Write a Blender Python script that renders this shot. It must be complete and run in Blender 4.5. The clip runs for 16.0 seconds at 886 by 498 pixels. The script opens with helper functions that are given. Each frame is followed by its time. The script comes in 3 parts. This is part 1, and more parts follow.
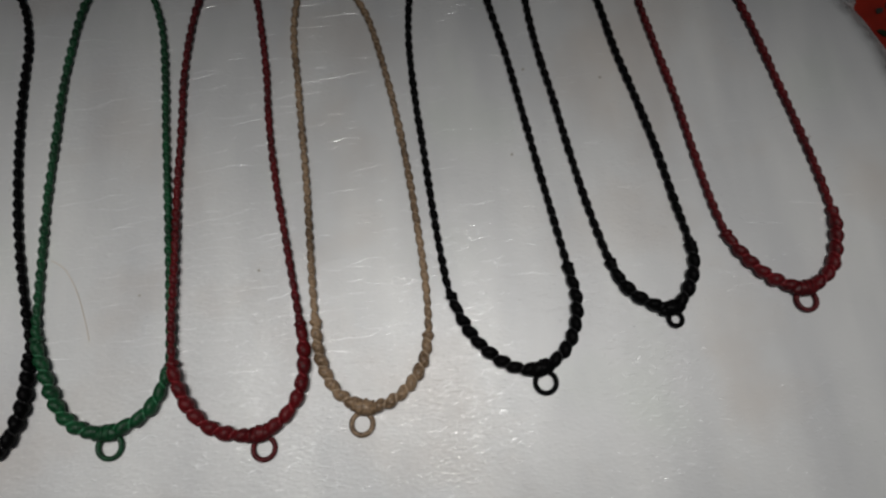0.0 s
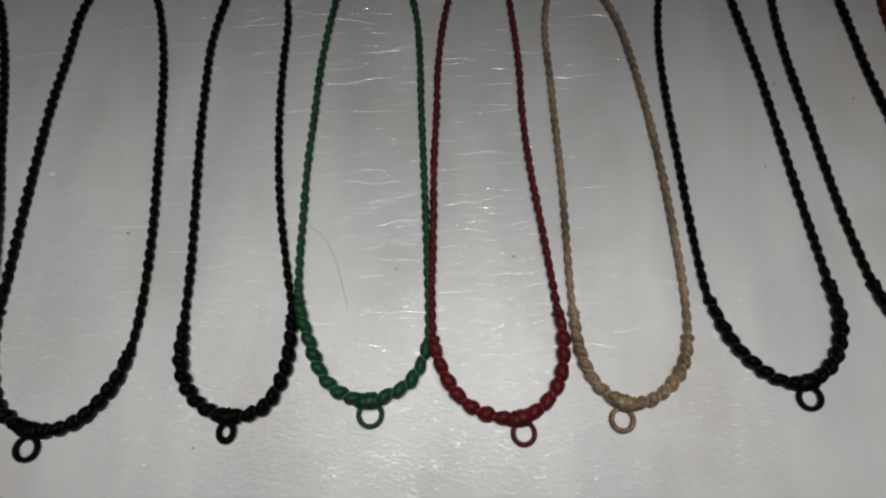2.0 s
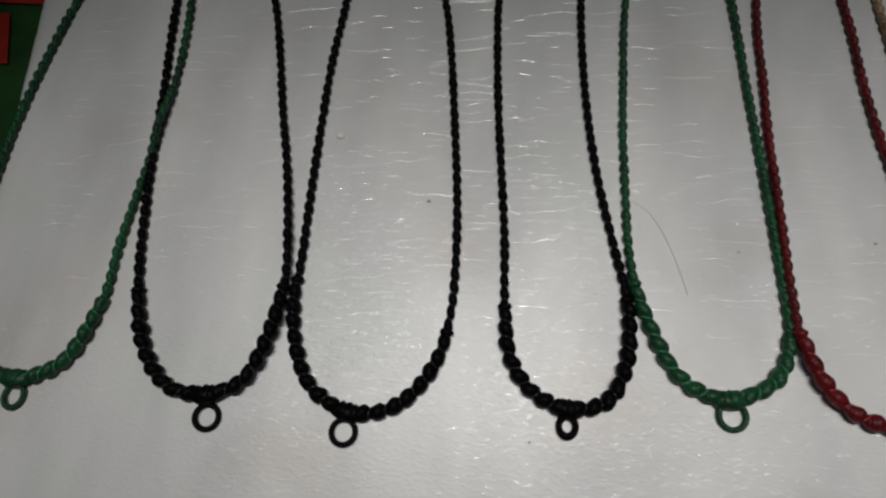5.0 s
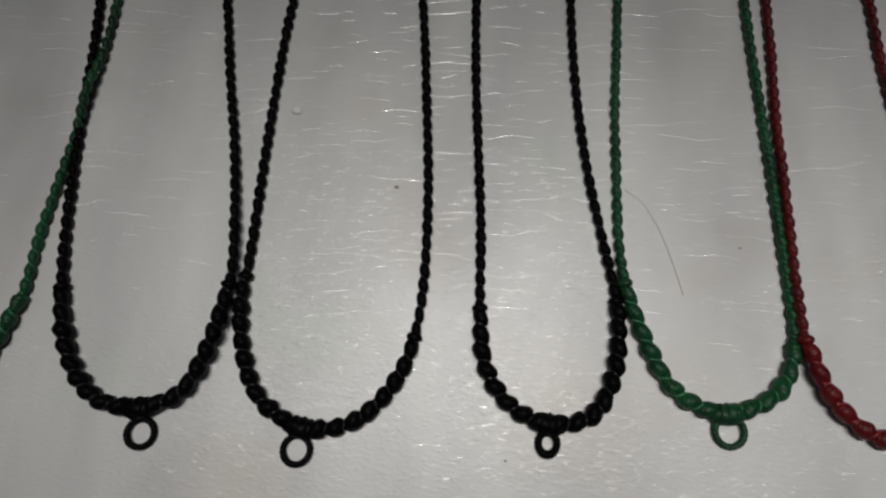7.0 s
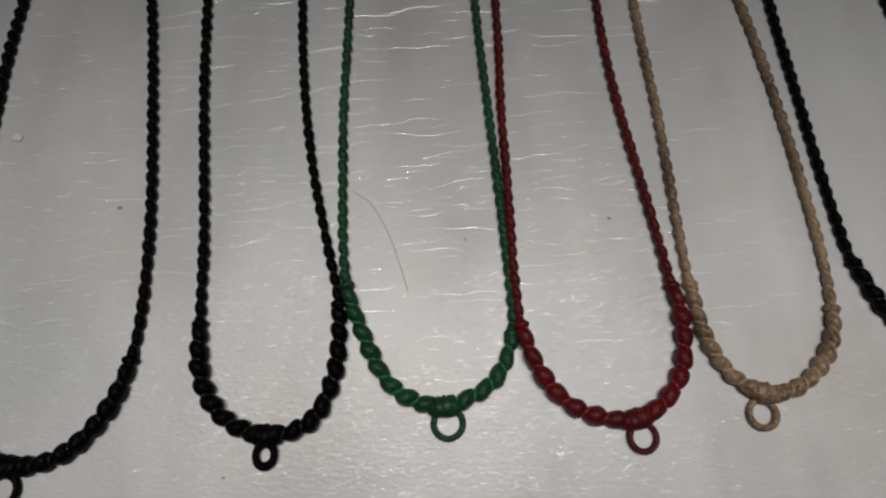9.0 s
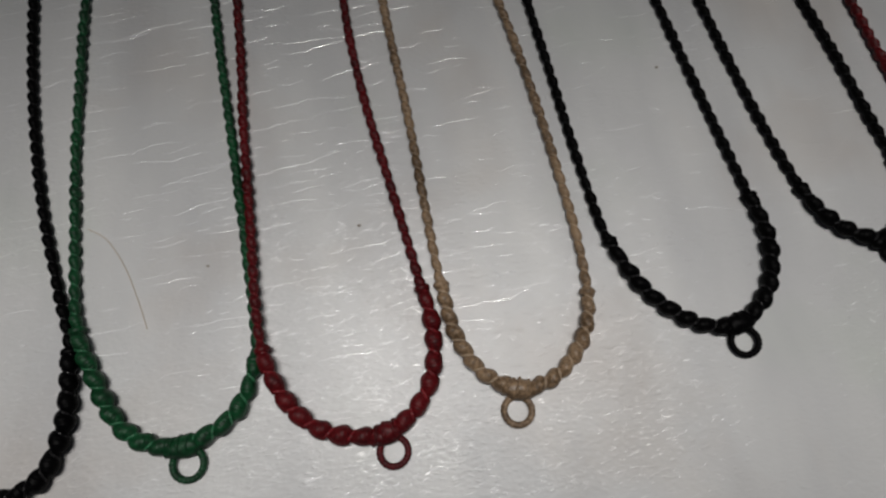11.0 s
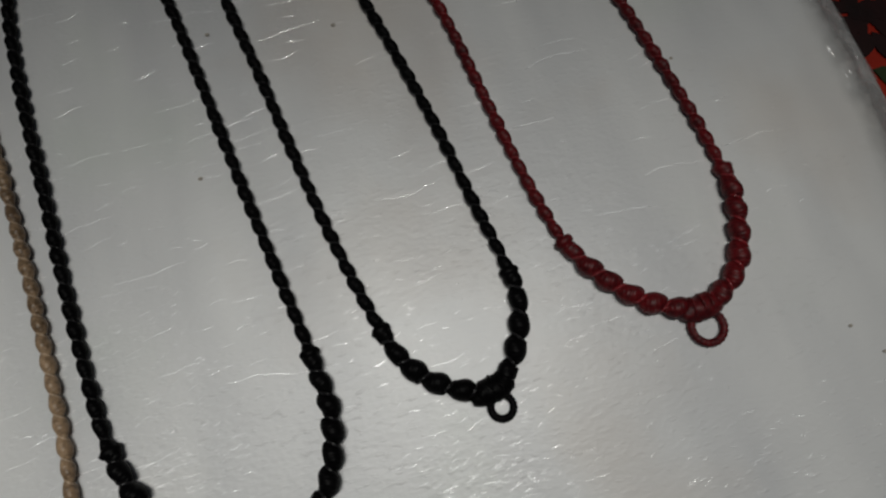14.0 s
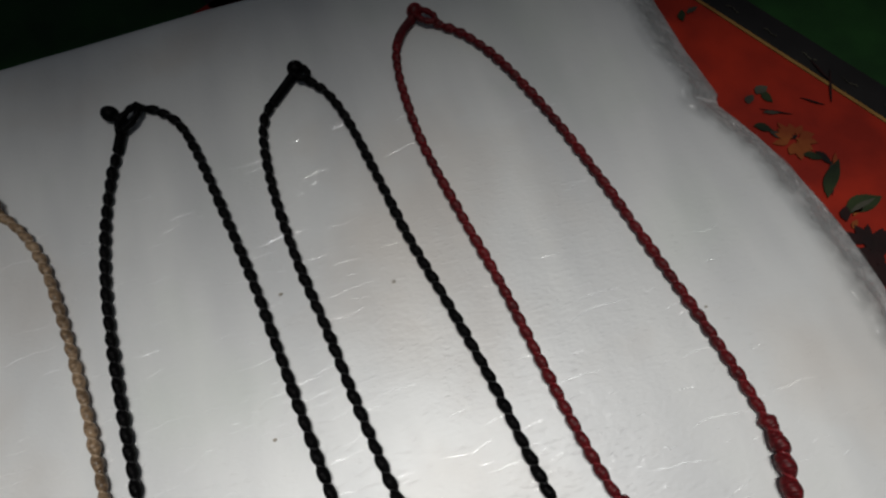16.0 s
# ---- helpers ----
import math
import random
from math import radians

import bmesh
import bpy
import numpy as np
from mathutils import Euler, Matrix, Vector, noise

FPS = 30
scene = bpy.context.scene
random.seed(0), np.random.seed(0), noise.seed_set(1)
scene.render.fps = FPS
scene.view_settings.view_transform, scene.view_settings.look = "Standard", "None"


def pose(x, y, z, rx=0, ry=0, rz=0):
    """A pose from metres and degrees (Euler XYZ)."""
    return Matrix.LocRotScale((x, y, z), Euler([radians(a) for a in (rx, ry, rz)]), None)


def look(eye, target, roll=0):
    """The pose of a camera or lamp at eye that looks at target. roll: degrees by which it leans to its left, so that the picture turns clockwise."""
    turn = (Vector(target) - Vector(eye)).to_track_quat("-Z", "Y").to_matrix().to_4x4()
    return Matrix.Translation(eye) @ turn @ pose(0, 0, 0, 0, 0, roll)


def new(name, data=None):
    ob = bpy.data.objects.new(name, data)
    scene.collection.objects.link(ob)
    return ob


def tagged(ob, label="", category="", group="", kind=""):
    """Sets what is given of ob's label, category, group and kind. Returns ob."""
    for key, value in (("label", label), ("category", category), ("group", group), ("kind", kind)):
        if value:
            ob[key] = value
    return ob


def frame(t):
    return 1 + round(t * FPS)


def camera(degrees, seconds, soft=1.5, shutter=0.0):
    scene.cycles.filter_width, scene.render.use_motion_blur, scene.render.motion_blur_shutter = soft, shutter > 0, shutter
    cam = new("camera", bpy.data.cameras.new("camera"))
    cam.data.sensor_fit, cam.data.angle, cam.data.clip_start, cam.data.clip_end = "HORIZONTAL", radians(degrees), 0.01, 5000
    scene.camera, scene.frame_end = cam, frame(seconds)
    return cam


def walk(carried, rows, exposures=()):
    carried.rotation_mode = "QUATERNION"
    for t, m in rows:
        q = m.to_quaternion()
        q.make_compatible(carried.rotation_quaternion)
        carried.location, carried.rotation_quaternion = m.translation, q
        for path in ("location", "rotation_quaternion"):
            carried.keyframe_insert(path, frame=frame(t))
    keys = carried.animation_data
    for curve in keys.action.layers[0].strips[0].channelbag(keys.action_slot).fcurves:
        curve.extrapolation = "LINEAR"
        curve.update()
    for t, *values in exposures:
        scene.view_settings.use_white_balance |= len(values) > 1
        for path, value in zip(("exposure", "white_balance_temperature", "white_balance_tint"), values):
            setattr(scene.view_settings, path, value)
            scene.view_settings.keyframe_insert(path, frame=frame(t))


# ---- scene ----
cam = camera(76.8, 16.0, soft=2.4)
PATH = [
    (0, (0.08530, 0.10870, 0.21552), (0.08940, 0.17475, -0.02550), -0.80),
    (0.5, (0.06540, 0.10496, 0.21645), (0.06907, 0.17618, -0.02317), -0.50),
    (1, (0.04677, 0.10333, 0.21525), (0.05167, 0.17418, -0.02445), 2.32),
    (1.5, (0.01957, 0.10487, 0.21807), (0.02199, 0.17991, -0.02039), 2.19),
    (2, (-0.00874, 0.10013, 0.21369), (-0.01320, 0.17460, -0.02492), -1.80),
    (2.5, (-0.02792, 0.10108, 0.21143), (-0.03607, 0.17618, -0.02688), -3.60),
    (3, (-0.04974, 0.09929, 0.20819), (-0.06068, 0.17427, -0.03005), -5.68),
    (3.5, (-0.07341, 0.09514, 0.20366), (-0.08658, 0.16962, -0.03463), -6.97),
    (4, (-0.09971, 0.09205, 0.19839), (-0.11484, 0.16798, -0.03931), -7.46),
    (4.5, (-0.12044, 0.08967, 0.19498), (-0.13752, 0.16795, -0.04184), -7.94),
    (7, (-0.11786, 0.10413, 0.17066), (-0.12648, 0.16941, -0.07051), -2.86),
    (7.5, (-0.09223, 0.10787, 0.17231), (-0.09540, 0.17612, -0.06818), -0.05),
    (8, (-0.07786, 0.10586, 0.17091), (-0.08125, 0.17477, -0.06938), -0.86),
    (8.5, (-0.06032, 0.10645, 0.16993), (-0.05847, 0.17479, -0.07054), 2.33),
    (11, (0.03226, 0.10752, 0.16452), (0.04392, 0.17462, -0.07603), 1.75),
    (11.5, (0.05335, 0.10501, 0.15770), (0.07217, 0.16774, -0.08356), 7.14),
    (12, (0.07803, 0.11053, 0.15061), (0.09696, 0.17297, -0.09073), 5.68),
    (12.5, (0.10418, 0.11695, 0.14476), (0.12589, 0.17699, -0.09694), 6.70),
    (13, (0.12826, 0.12826, 0.14014), (0.14892, 0.19146, -0.10086), 3.32),
    (13.5, (0.15290, 0.13690, 0.13080), (0.17070, 0.19502, -0.11055), 1.73),
    (14, (0.16320, 0.14090, 0.13190), (0.18258, 0.19797, -0.10999), 2.21),
    (14.5, (0.17263, 0.15128, 0.13793), (0.19845, 0.21355, -0.10280), 5.53),
    (15, (0.16963, 0.16706, 0.14390), (0.19861, 0.24205, -0.09282), 4.25),
    (15.5, (0.16833, 0.17978, 0.15330), (0.19606, 0.27069, -0.07792), -0.46),
    (16, (0.16368, 0.18143, 0.15668), (0.18799, 0.27575, -0.07356), -3.20),
]
EXPOSURES = [(0, -0.70, 6500, 10), (2, -0.68, 6500, 9), (3, -0.69, 6500, 10), (4.5, -0.65, 6540, 9.8), (7, -0.75, 6650, 9.8), (8.5, -0.79, 6680, 11.4), (11, -0.79, 6560, 11.2),
             (12.5, -0.85, 6620, 12), (13.5, -0.78, 6560, 7.5), (14, -0.80, 6560, 7.5), (14.5, -0.80, 6560, 7.5), (15, -0.64, 6530, 8.5), (15.5, -0.27, 6520, 8.5), (16, 0.06, 6500, 8.8)]
walk(cam, [(t, look(eye, target, roll)) for t, eye, target, roll in PATH], EXPOSURES)

# ---- light: a dark room, and one long narrow lamp held over the front of the pad ----
world = bpy.data.worlds.new("dim_room")
scene.world = world
world.use_nodes = True
world.node_tree.nodes["Background"].inputs[0].default_value = (0.75, 0.85, 1.0, 1)
world.node_tree.nodes["Background"].inputs[1].default_value = 0.035

lamp_data = bpy.data.lights.new("torch", "AREA")
lamp_data.shape, lamp_data.size, lamp_data.size_y = "RECTANGLE", 0.70, 0.02
lamp_data.energy, lamp_data.color, lamp_data.spread = 0.56, (1.0, 0.985, 0.955), radians(41)
lamp = new("torch", lamp_data)
lamp.matrix_world = look((0.01, 0.20, 0.80), (0.01, 0.098, 0.0))


# ---- materials ----
def material(name, colour, rough=0.6, spec=0.5, metal=0.0):
    m = bpy.data.materials.new(name)
    m.use_nodes = True
    b = m.node_tree.nodes["Principled BSDF"]
    b.inputs["Base Color"].default_value = (*colour, 1)
    b.inputs["Roughness"].default_value = rough
    b.inputs["Specular IOR Level"].default_value = spec
    b.inputs["Metallic"].default_value = metal
    return m


def node(m, kind, **values):
    n = m.node_tree.nodes.new(kind)
    for key, value in values.items():
        n.inputs[key].default_value = value
    return n


def join(m, a, out, b, inp):
    m.node_tree.links.new(a.outputs[out], b.inputs[inp])


def coords(m, scale=(1, 1, 1), turn=0.0):
    c = node(m, "ShaderNodeTexCoord")
    p = node(m, "ShaderNodeMapping", Scale=scale, Rotation=(0, 0, radians(turn)))
    join(m, c, "Object", p, "Vector")
    return p


def ramp(m, stops):
    r = node(m, "ShaderNodeValToRGB")
    e = r.color_ramp.elements
    while len(e) < len(stops):
        e.new(0.5)
    for el, (at, col) in zip(e, stops):
        el.position, el.color = at, (*col, 1)
    return r


def maths(m, op, a=0.0, b=0.0):
    n = node(m, "ShaderNodeMath")
    n.operation = op
    n.inputs[0].default_value, n.inputs[1].default_value = a, b
    return n


def foam_material():
    """White packing foam: a satin skin with fine cross creases, pebbling and faint stains."""
    m = material("white_foam", (0.78, 0.78, 0.77), 0.46, 0.9)
    b = m.node_tree.nodes["Principled BSDF"]
    # faint stains and longwise shading of the skin
    n1 = node(m, "ShaderNodeTexNoise", Scale=1.0, Detail=3.0)
    join(m, coords(m, (34, 9, 10)), 0, n1, "Vector")
    n2 = node(m, "ShaderNodeTexNoise", Scale=14.0, Detail=4.0)
    join(m, coords(m), 0, n2, "Vector")
    r1 = ramp(m, [(0.3, (0.63, 0.635, 0.645)), (0.7, (0.81, 0.81, 0.80))])
    join(m, n1, "Fac", r1, "Fac")
    r2 = ramp(m, [(0.30, (0.92, 0.87, 0.83)), (0.48, (1, 1, 1)), (0.56, (1, 1, 1)), (0.75, (0.93, 0.97, 0.92))])
    join(m, n2, "Fac", r2, "Fac")
    mix = node(m, "ShaderNodeMix")
    mix.data_type, mix.blend_type = "RGBA", "MULTIPLY"
    mix.inputs[0].default_value = 1.0
    join(m, r1, "Color", mix, 6)
    join(m, r2, "Color", mix, 7)
    join(m, mix, 2, b, "Base Color")
    # short shallow dimples, drawn out across the sheet, on an otherwise smooth skin
    fine = node(m, "ShaderNodeTexNoise", Scale=1.0, Detail=2.0, Roughness=0.5)
    join(m, coords(m, (330, 900, 300), 5), 0, fine, "Vector")
    ridge = ramp(m, [(0.58, (0, 0, 0)), (0.80, (1, 1, 1))])
    join(m, fine, "Fac", ridge, "Fac")
    broad = node(m, "ShaderNodeTexNoise", Scale=1.0, Detail=2.0)
    join(m, coords(m, (110, 190, 100), -3), 0, broad, "Vector")
    patch = node(m, "ShaderNodeTexNoise", Scale=38.0, Detail=2.0)
    join(m, coords(m), 0, patch, "Vector")
    worn = ramp(m, [(0.38, (0.25, 0.25, 0.25)), (0.6, (1, 1, 1))])
    join(m, patch, "Fac", worn, "Fac")
    dimple = maths(m, "MULTIPLY")
    join(m, ridge, "Color", dimple, 0)
    join(m, worn, "Color", dimple, 1)
    height = maths(m, "ADD")
    pebble = node(m, "ShaderNodeTexNoise", Scale=1.0, Detail=1.0)
    join(m, coords(m, (560, 900, 500), 8), 0, pebble, "Vector")
    grain = maths(m, "MULTIPLY", b=0.75)
    join(m, pebble, "Fac", grain, 0)
    under = maths(m, "ADD")
    join(m, broad, "Fac", under, 0)
    join(m, grain, 0, under, 1)
    join(m, under, 0, height, 0)
    join(m, dimple, 0, height, 1)
    bump = node(m, "ShaderNodeBump", Strength=0.75, Distance=0.00018)
    join(m, height, 0, bump, "Height")
    join(m, bump, "Normal", b, "Normal")
    # the thin shiny skin over the foam
    b.inputs["Coat Weight"].default_value = 0.6
    b.inputs["Coat Roughness"].default_value = 0.41
    return m


def film_material(name, shine, rough=0.25):
    """Clear glossy film: the folds of the foam's skin show by their shine alone."""
    m = bpy.data.materials.new(name)
    m.use_nodes = True
    m.node_tree.nodes.clear()
    out = node(m, "ShaderNodeOutputMaterial")
    clear = node(m, "ShaderNodeBsdfTransparent")
    gloss = node(m, "ShaderNodeBsdfGlossy", Roughness=rough)
    gloss.inputs["Color"].default_value = (shine, shine, shine, 1)
    both = node(m, "ShaderNodeAddShader")
    join(m, clear, 0, both, 0)
    join(m, gloss, 0, both, 1)
    join(m, both, 0, out, "Surface")
    return m


def shaded_edge_material():
    """Cloudy plastic skin, half see-through, blistered, thinning out to nothing on its inner side; its grey paints in
    the rim's shade.
    """
    m = material("shaded_grey_film", (0.34, 0.345, 0.345), 0.3, 0.4)
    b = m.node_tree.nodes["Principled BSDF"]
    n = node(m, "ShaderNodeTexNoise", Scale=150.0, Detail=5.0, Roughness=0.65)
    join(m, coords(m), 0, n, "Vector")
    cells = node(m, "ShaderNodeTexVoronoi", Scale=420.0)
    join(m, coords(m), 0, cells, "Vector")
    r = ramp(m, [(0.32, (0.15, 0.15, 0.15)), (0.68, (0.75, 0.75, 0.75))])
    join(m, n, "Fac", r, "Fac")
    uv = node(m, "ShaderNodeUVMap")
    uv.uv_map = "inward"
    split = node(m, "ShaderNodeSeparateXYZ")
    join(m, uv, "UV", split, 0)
    # the painted shade is strongest over the slope and fades out inwards
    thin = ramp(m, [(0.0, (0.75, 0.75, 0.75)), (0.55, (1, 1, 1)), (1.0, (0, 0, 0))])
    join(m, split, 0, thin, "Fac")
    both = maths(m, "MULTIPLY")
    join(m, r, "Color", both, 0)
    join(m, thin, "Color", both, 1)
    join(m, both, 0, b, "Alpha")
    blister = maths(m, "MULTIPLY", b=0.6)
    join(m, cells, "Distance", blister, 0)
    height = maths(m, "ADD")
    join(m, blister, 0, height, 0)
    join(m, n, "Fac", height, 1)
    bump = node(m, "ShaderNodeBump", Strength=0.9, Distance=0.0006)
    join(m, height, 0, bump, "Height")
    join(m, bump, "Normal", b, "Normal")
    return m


def cord_material(name, dark, light, rough=0.38, spec=0.5):
    """Waxed polyester cord: fine lay of threads, slight wear."""
    m = material(name, light, rough, spec)
    b = m.node_tree.nodes["Principled BSDF"]
    n = node(m, "ShaderNodeTexNoise", Scale=900.0, Detail=3.0)
    join(m, coords(m), 0, n, "Vector")
    n2 = node(m, "ShaderNodeTexNoise", Scale=60.0, Detail=2.0)
    join(m, coords(m), 0, n2, "Vector")
    add = maths(m, "ADD")
    join(m, n, "Fac", add, 0)
    join(m, n2, "Fac", add, 1)
    half = maths(m, "MULTIPLY", b=0.5)
    join(m, add, 0, half, 0)
    r = ramp(m, [(0.40, dark), (0.60, light)])
    join(m, half, 0, r, "Fac")
    join(m, r, "Color", b, "Base Color")
    # the lay of the thread, wound slantwise round the cord
    uv = node(m, "ShaderNodeUVMap")
    uv.uv_map = "lay"
    split = node(m, "ShaderNodeSeparateXYZ")
    join(m, uv, "UV", split, 0)
    along_cord = maths(m, "MULTIPLY", b=2 * math.pi / 0.95)
    join(m, split, 0, along_cord, 0)
    round_cord = maths(m, "MULTIPLY", b=2 * math.pi * 3)
    join(m, split, 1, round_cord, 0)
    turn = maths(m, "ADD")
    join(m, along_cord, 0, turn, 0)
    join(m, round_cord, 0, turn, 1)
    wave = maths(m, "SINE")
    join(m, turn, 0, wave, 0)
    weak = maths(m, "MULTIPLY", b=0.28)
    join(m, wave, 0, weak, 0)
    height = maths(m, "ADD")
    join(m, weak, 0, height, 0)
    join(m, n, "Fac", height, 1)
    bump = node(m, "ShaderNodeBump", Strength=0.75, Distance=0.00016)
    join(m, height, 0, bump, "Height")
    join(m, bump, "Normal", b, "Normal")
    return m


def cloth_material(name, dark, light, rough=0.7, scale=700.0, spec=0.3):
    """Printed woven oilcloth."""
    m = material(name, light, rough, spec)
    b = m.node_tree.nodes["Principled BSDF"]
    n = node(m, "ShaderNodeTexNoise", Scale=45.0, Detail=5.0)
    join(m, coords(m), 0, n, "Vector")
    r = ramp(m, [(0.35, dark), (0.65, light)])
    join(m, n, "Fac", r, "Fac")
    join(m, r, "Color", b, "Base Color")
    w = node(m, "ShaderNodeTexNoise", Scale=scale, Detail=2.0)
    join(m, coords(m), 0, w, "Vector")
    bump = node(m, "ShaderNodeBump", Strength=0.35, Distance=0.0003)
    join(m, w, "Fac", bump, "Height")
    join(m, bump, "Normal", b, "Normal")
    return m


FOAM = foam_material()
THREADS = {}
SHADED_EDGE_FILM = shaded_edge_material()
SKIN = film_material("clear_film", 0.62, 0.2)
FLECK = film_material("shiny_film", 0.4, 0.26)
BLACK = cord_material("black_cord", (0.0010, 0.0009, 0.0011), (0.0026, 0.0024, 0.0028), 0.45, 0.07)
RED = cord_material("dark_red_cord", (0.050, 0.0020, 0.0035), (0.140, 0.0042, 0.007), 0.48, 0.3)
GREEN = cord_material("green_cord", (0.0022, 0.026, 0.009), (0.006, 0.086, 0.028), 0.48, 0.36)
TAN = cord_material("tan_cord", (0.12, 0.075, 0.042), (0.40, 0.272, 0.165), 0.36, 0.4)
for cord, tone in ((BLACK, (0.005, 0.0045, 0.0055)), (RED, (0.28, 0.022, 0.028)), (GREEN, (0.05, 0.24, 0.11)), (TAN, (0.60, 0.45, 0.31))):
    THREADS[cord.name] = cord_material(cord.name.replace("cord", "thread"), tuple(0.6 * v for v in tone), tone, 0.34, 0.45)
CLOTH_GREEN = cloth_material("green_cloth", (0.005, 0.036, 0.005), (0.011, 0.066, 0.009))
CLOTH_RED = cloth_material("red_cloth", (0.24, 0.010, 0.0025), (0.42, 0.020, 0.004))
CLOTH_BLACK = cloth_material("black_cloth", (0.006, 0.005, 0.005), (0.014, 0.012, 0.012))
GOLD = cloth_material("gold_print", (0.22, 0.11, 0.025), (0.36, 0.2, 0.055), 0.5)
PRINT_LEAF = cloth_material("leaf_print", (0.006, 0.013, 0.004), (0.036, 0.052, 0.016), 0.6, 400.0)
PRINT_FLOWER = cloth_material("flower_print", (0.20, 0.035, 0.006), (0.36, 0.12, 0.02), 0.6)
PRINT_DARK = cloth_material("dark_print", (0.006, 0.002, 0.002), (0.028, 0.004, 0.004), 0.6)
PRINT_GREY = cloth_material("grey_print", (0.03, 0.026, 0.02), (0.09, 0.085, 0.06), 0.6)
FLUFF = material("grey_fluff", (0.42, 0.38, 0.33), 0.9)
BEIGE_THREAD = material("beige_thread", (0.70, 0.63, 0.54), 0.8)


# ---- building helpers ----
def part(name, bm, mat, parent=None, label="", smooth=True):
    me = bpy.data.meshes.new(name)
    bmesh.ops.recalc_face_normals(bm, faces=bm.faces[:])
    bm.to_mesh(me)
    bm.free()
    if smooth:
        me.polygons.foreach_set("use_smooth", [True] * len(me.polygons))
    me.materials.append(mat)
    ob = new(name, me)
    ob.parent = parent
    if label:
        ob["label"] = label
    return ob


def spline(points, step):
    """A smooth curve through the points (metres), sampled at even steps of its length."""
    p = [Vector(q) for q in points]
    p = [2 * p[0] - p[1]] + p + [2 * p[-1] - p[-2]]
    out = []
    for a, b, c, d in zip(p, p[1:], p[2:], p[3:]):
        for i in range(24):
            u = i / 24
            out.append(0.5 * (2 * b + (c - a) * u + (2 * a - 5 * b + 4 * c - d) * u * u + (3 * b - a - 3 * c + d) * u ** 3))
    out.append(p[-2])
    lengths = np.concatenate([[0], np.cumsum([(b - a).length for a, b in zip(out, out[1:])])])
    count = max(3, int(lengths[-1] / step) + 1)
    at = np.linspace(0, lengths[-1], count)
    flat = np.array([tuple(v) for v in out])
    line = np.stack([np.interp(at, lengths, flat[:, k]) for k in range(3)], 1)
    return [Vector(v) for v in line], at


def sweep(line, radius, sides=14, ends=True):
    """A tube along a line; radius(i, angle) in metres, angle from the side towards up."""
    bm = bmesh.new()
    loops = []
    up = Vector((0, 0, 1))
    for i, c in enumerate(line):
        tan = (line[min(i + 1, len(line) - 1)] - line[max(i - 1, 0)]).normalized()
        side = tan.cross(up)
        side = side.normalized() if side.length > 1e-4 else Vector((1, 0, 0))
        top = side.cross(tan)
        loops.append([bm.verts.new(c + float(radius(i, 2 * math.pi * k / sides)) * (math.cos(2 * math.pi * k / sides) * side + math.sin(2 * math.pi * k / sides) * top)) for k in range(sides)])
    lay = bm.loops.layers.uv.new("lay")
    run = 0.0
    for i, (a, b) in enumerate(zip(loops, loops[1:])):
        step = (line[i + 1] - line[i]).length
        for k in range(sides):
            f = bm.faces.new((a[k], a[(k + 1) % sides], b[(k + 1) % sides], b[k]))
            for corner, (u, v) in zip(f.loops, ((run, k), (run, k + 1), (run + step, k + 1), (run + step, k))):
                corner[lay].uv = (u * 1000, v / sides)
        run += step
    if ends:
        bm.faces.new(loops[0][::-1])
        bm.faces.new(loops[-1])
    return bm


def braid(line, at, width, pitch, phase, rng, neck=0.48, twist=0.5, tooth=0.0, tooth_side=0.0):
    """Spiral-knotted cord: a chain of rounded knots, one each pitch, slanting necks between them, and on one side
    the pointed edge of each half knot."""
    count = int(at[-1] / pitch) + 4
    fat = [rng.uniform(0.92, 1.08) for _ in range(count)]
    lean = [rng.uniform(-0.22, 0.22) for _ in range(count)]

    def radius(i, ang):
        turn = math.pi * at[i] / pitch + phase
        slant = turn + twist * math.cos(ang)
        n = int((slant + 3) / math.pi) % count
        along_knot = (slant / math.pi) % 1.0
        bulge = abs(math.sin(math.pi * along_knot ** (1.0 + lean[n])))
        r = neck + (1.04 - neck) * fat[n] * bulge ** 0.88
        r += 0.03 * math.cos(2 * ang - 2 * turn) + 0.025 * math.sin(5 * ang + 2 * turn)
        r += tooth * max(0.0, math.cos(ang - tooth_side)) ** 3 * along_knot ** 3
        return 0.5 * width(at[i]) * r
    return sweep(line, radius, 16)


def winding(line, at, width, pitch, phase, thick):
    """The thread that is drawn slantwise across each neck."""
    path = []
    up = Vector((0, 0, 1))
    for i, c in enumerate(line):
        tan = (line[min(i + 1, len(line) - 1)] - line[max(i - 1, 0)]).normalized()
        side = tan.cross(up).normalized()
        ang = 2 * (math.pi * at[i] / pitch + phase) + math.pi / 2
        path.append(c + float(0.5 * width(at[i]) * 0.64) * (math.cos(ang) * side + math.sin(ang) * up))
    return sweep(path, lambda i, a: thick, 6)


